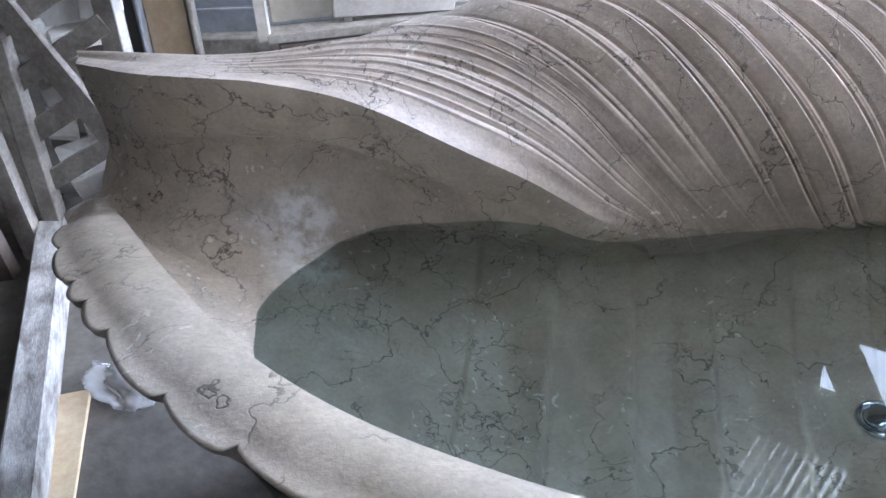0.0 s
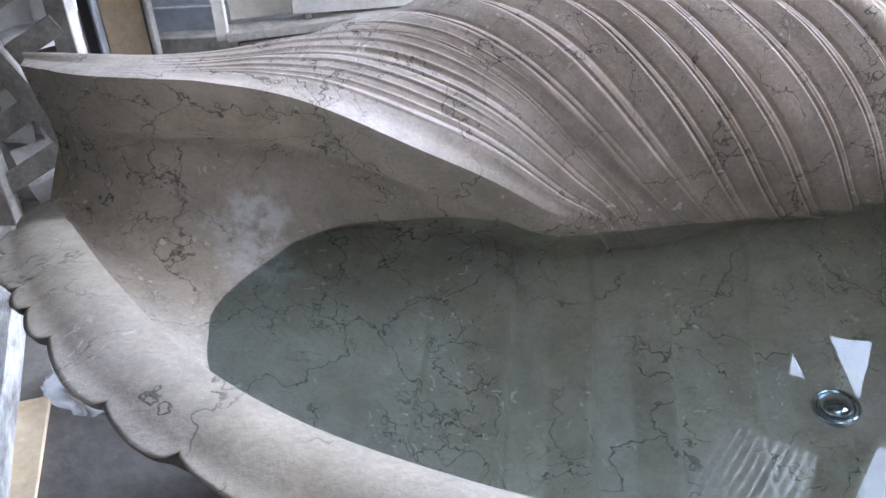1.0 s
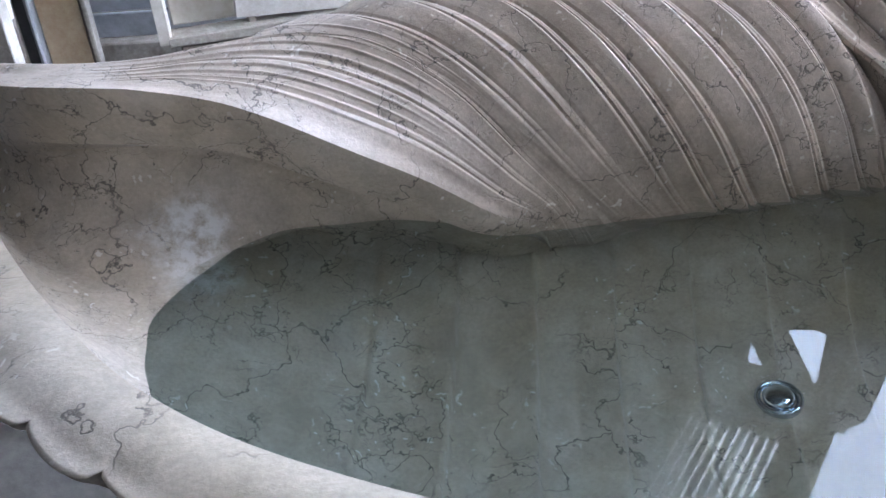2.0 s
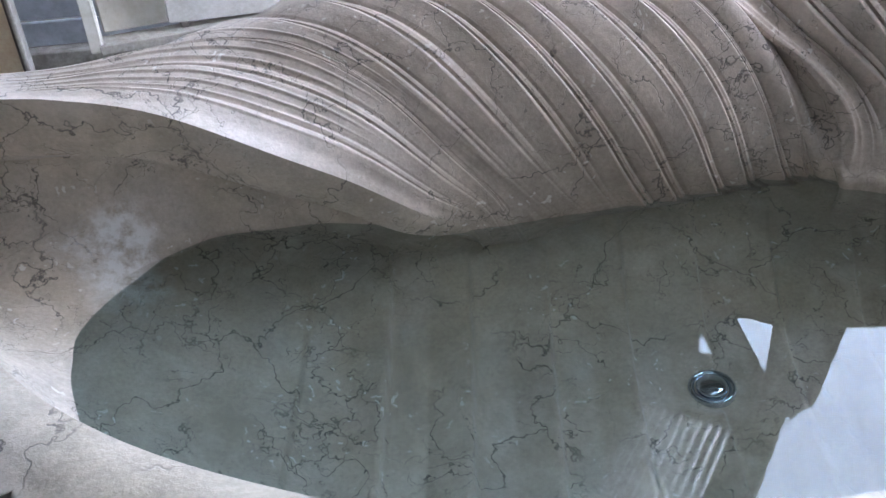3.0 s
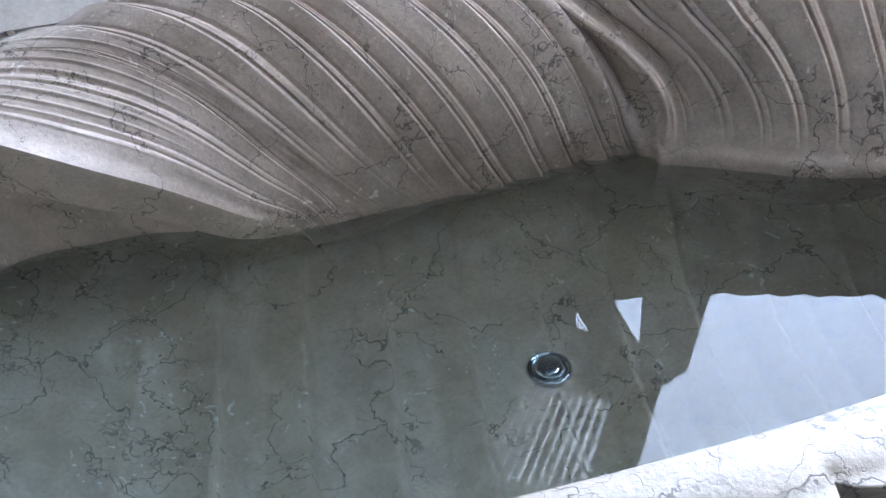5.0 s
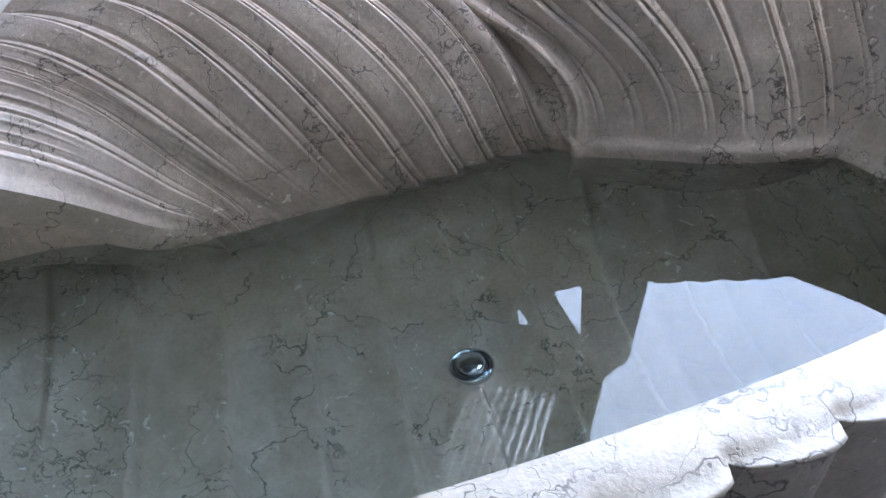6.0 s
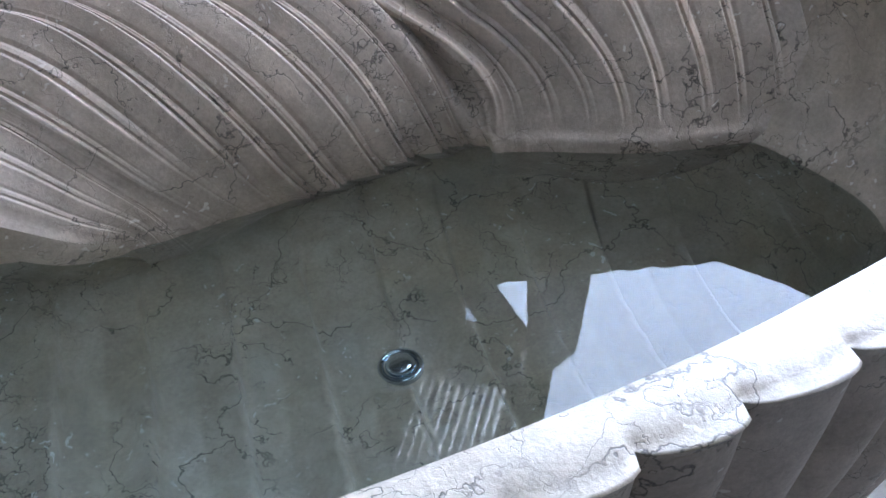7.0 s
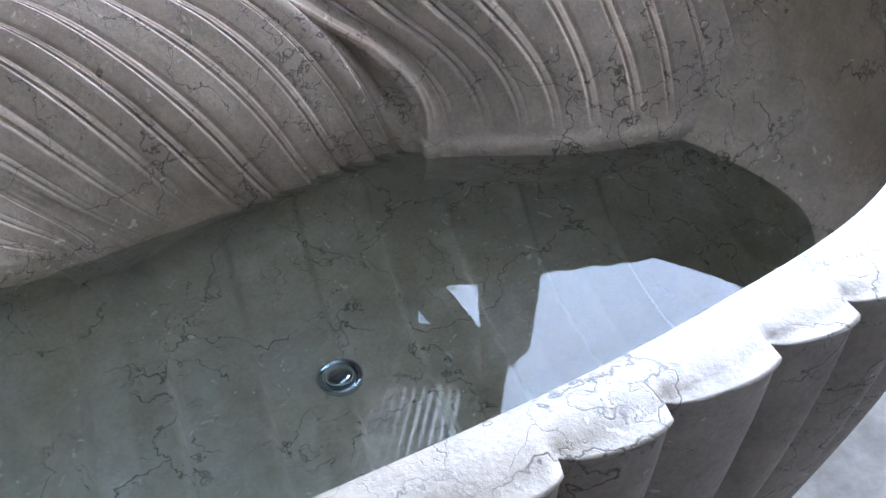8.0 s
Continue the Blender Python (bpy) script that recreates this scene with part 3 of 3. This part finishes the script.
for row in range(9):
    for col in range(3):
        if rs.random() < 0.2:
            continue
        w, d, hgt = rs.uniform(0.07, 0.13), rs.uniform(0.06, 0.12), rs.uniform(0.05, 0.085)
        at = (-1.07 + 0.075 * col + rs.uniform(-0.02, 0.02), 2.09 + rs.uniform(0, 0.06), 0.07 + row * 0.078)
        ob = part("stone_offcut", box((w, d, hgt), (0, 0, 0), (0, 0, 0), 0.004, 0.006), WHITE_STONE, None)
        ob.matrix_world = pose(*at, rs.uniform(-10, 10), rs.uniform(-14, 14), rs.uniform(-35, 35))
        tagged(ob, "broken pale stone offcut stacked inside the crate", "stone", "offcuts in the crate")

prop = thing("door_leaf", "old panel of plywood in a grey timber frame, stood upright", "panel", at=(0, 0, 0))
upright("stile", prop, GREY_WOOD, -1.050, -1.003, 0, 1.3, 2.45, 0.05)
upright("strip", prop, GREY_WOOD, -1.002, -0.988, 0, 1.3, 2.44, 0.03)
upright("panel", prop, PLY, -0.938, -0.818, 0, 1.3, 2.47, 0.02, "bare plywood panel")
upright("edge_strip", prop, DARK_WOOD, -0.817, -0.806, 0, 1.3, 2.46, 0.03)
upright("stile", prop, GREY_WOOD, -0.805, -0.793, 0, 1.3, 2.45, 0.04)
post = thing("steel_post", "dark steel channel post with a pale edge", "post", at=(0, 0, 0))
upright("web", post, DARK_STEEL, -0.987, -0.951, 0, 1.3, 2.45, 0.02)
upright("flange", post, SHEET, -0.950, -0.939, 0, 1.3, 2.445, 0.04)

panel = thing("sheet_metal_panel", "blue-grey painted sheet metal siding on a timber sill", "siding", at=(0, 0, 0))
for k in range(12):
    part("sheet", box((1.9, 0.012, 0.084), (-0.45, 3.0, 0.235 + k * 0.087), (6, 0, 0), 0.003), SHEET, panel)
part("sill", box((1.9, 0.08, 0.07), (-0.45, 2.99, 0.155), (0, 0, 0), 0.004, 0.003), GREY_WOOD, panel)
part("block", box((1.8, 0.1, 0.12), (-0.45, 3.0, 0.06)), DARK_WOOD, panel)

tray = thing("wooden_tray_frame", "pale timber frame holding boards and a stone slab", "frame", at=pose(-0.625, 2.44, 0, 0, 0, 13))
part("stile", box((0.035, 0.05, 0.75), (0.018, 0, 0.755), (0, 0, 0), 0.003, 0.002), PALE_BOARD, tray)
part("bottom_rail", box((0.75, 0.07, 0.028), (0.40, 0, 0.388), (0, 0, 0), 0.003, 0.002), GREY_WOOD, tray)
part("back_panel", box((0.72, 0.02, 0.7), (0.40, 0.045, 0.76)), PALE_BOARD, tray)
part("stick", box((0.022, 0.022, 0.5), (0.195, 0.012, 0.64), (0, -14, 0), 0.003, 0.002), GREY_WOOD, tray)
part("stack", box((0.62, 0.10, 0.37), (0.36, 0.0, 0.187), (0, 0, 0), 0.01, 0.004), DARK_WOOD, tray)
slab = tagged(part("stone_slab", box((0.34, 0.035, 0.40), (0, 0, 0), (0, 0, 0), 0.004, 0.002), WHITE_STONE, None), "pale sawn stone slab leaning in the timber frame", "slab")
slab.matrix_world = pose(-0.235, 2.49, 0.61, 14, 3, 13)

timber = tagged(part("timber_beam", box((0.075, 1.45, 0.09), (0, 0, 0.045), (0, 0, 0), 0.005, 0.004), OLD_PAINT, None), "long squared timber with peeling whitewash lying on the ground", "timber")
timber.matrix_world = pose(-0.885, 1.30, 0.0, 0, 0, 18.5)
strip = tagged(part("plywood_strip", box((0.078, 0.52, 0.012), (0, 0, 0.006), (0, 0, 0), 0.002, 0.001), PLY, None), "yellowish plywood strip lying on the concrete", "board")
strip.matrix_world = pose(-0.79, 1.165, 0.0, 0, 0, 15)
for k, (x, y, rot) in enumerate(((-1.20, 1.86, 8), (-1.27, 1.80, 14), (-1.16, 1.95, 4))):
    ob = tagged(part("timber_post", box((0.05, 0.05, 1.1), (0, 0, 0.55), (0, 0, 0), 0.004, 0.003), (DARK_WOOD, DARK_WOOD, GREY_WOOD)[k], None), "rough dark timber post propped beside the crate", "post", "posts beside the crate")
    ob.matrix_world = pose(x, y, 0, 0, -rot, 0)

# crumpled plastic bag
bm = bmesh.new()
bmesh.ops.create_icosphere(bm, subdivisions=4, radius=1.0)
for q in bm.verts:
    c = q.co.copy()
    k = 1 + 0.45 * noise.noise(c * 1.7) + 0.30 * abs(noise.noise(c * 4.1 + Vector((3, 1, 2)))) + 0.1 * noise.noise(c * 9)
    q.co = Vector((c.x * 0.085, c.y * 0.055, max(-0.5, c.z) * 0.04 + 0.02)) * k
low = min(q.co.z for q in bm.verts)
for q in bm.verts:
    q.co.z -= low
bag = tagged(part("plastic_bag", bm, PLASTIC, None, smooth=True), "crumpled clear plastic bag on the concrete under the rim", "bag")
bag.matrix_world = pose(-0.735, 1.43, 0.0, 0, 0, -25)

# tree beyond the column
tree = thing("tree", "leafy green tree standing beyond the shed", "tree", at=(3.2, 8.6, 0))
bm = bmesh.new()
for a, b2, r0, r1 in (((0, 0, 0), (0.1, 0.1, 3.2), 0.16, 0.11), ((0.1, 0.1, 3.1), (-0.6, 0.3, 6.0), 0.09, 0.03), ((0.1, 0.1, 3.1), (0.5, -0.3, 6.2), 0.08, 0.03), ((0.1, 0.1, 3.2), (0.0, 0.6, 6.4), 0.08, 0.02)):
    d = Vector(b2) - Vector(a)
    cone = bmesh.ops.create_cone(bm, cap_ends=True, segments=10, radius1=r0, radius2=r1, depth=d.length)
    m = Matrix.Translation((Vector(a) + Vector(b2)) / 2) @ d.to_track_quat("Z", "Y").to_matrix().to_4x4()
    bmesh.ops.transform(bm, matrix=m, verts=cone["verts"])
part("trunk", bm, DARK_WOOD, tree)
rt = random.Random(5)
verts, faces = [], []
for k in range(2600):
    c = Vector((rt.gauss(0, 1), rt.gauss(0, 1), rt.gauss(0, 1))).normalized() * rt.uniform(0.35, 1.0)
    lump = 1 + 0.5 * noise.noise(c * 2.2)
    c = Vector((c.x * 1.25 * lump - 0.45, c.y * 1.2 * lump + 0.1, c.z * 1.5 * lump + 5.6))
    m = Euler((rt.uniform(0, 6.3), rt.uniform(0, 6.3), rt.uniform(0, 6.3))).to_matrix()
    for x, y in ((-0.05, 0), (0, -0.025), (0.06, 0), (0, 0.025)):
        verts.append(c + m @ Vector((x, y, 0)) * rt.uniform(0.8, 1.3))
    n0 = len(verts) - 4
    faces.append((n0, n0 + 1, n0 + 2, n0 + 3))
part_mesh("crown", mesh_from("crown", verts, faces, LEAF, False), tree)
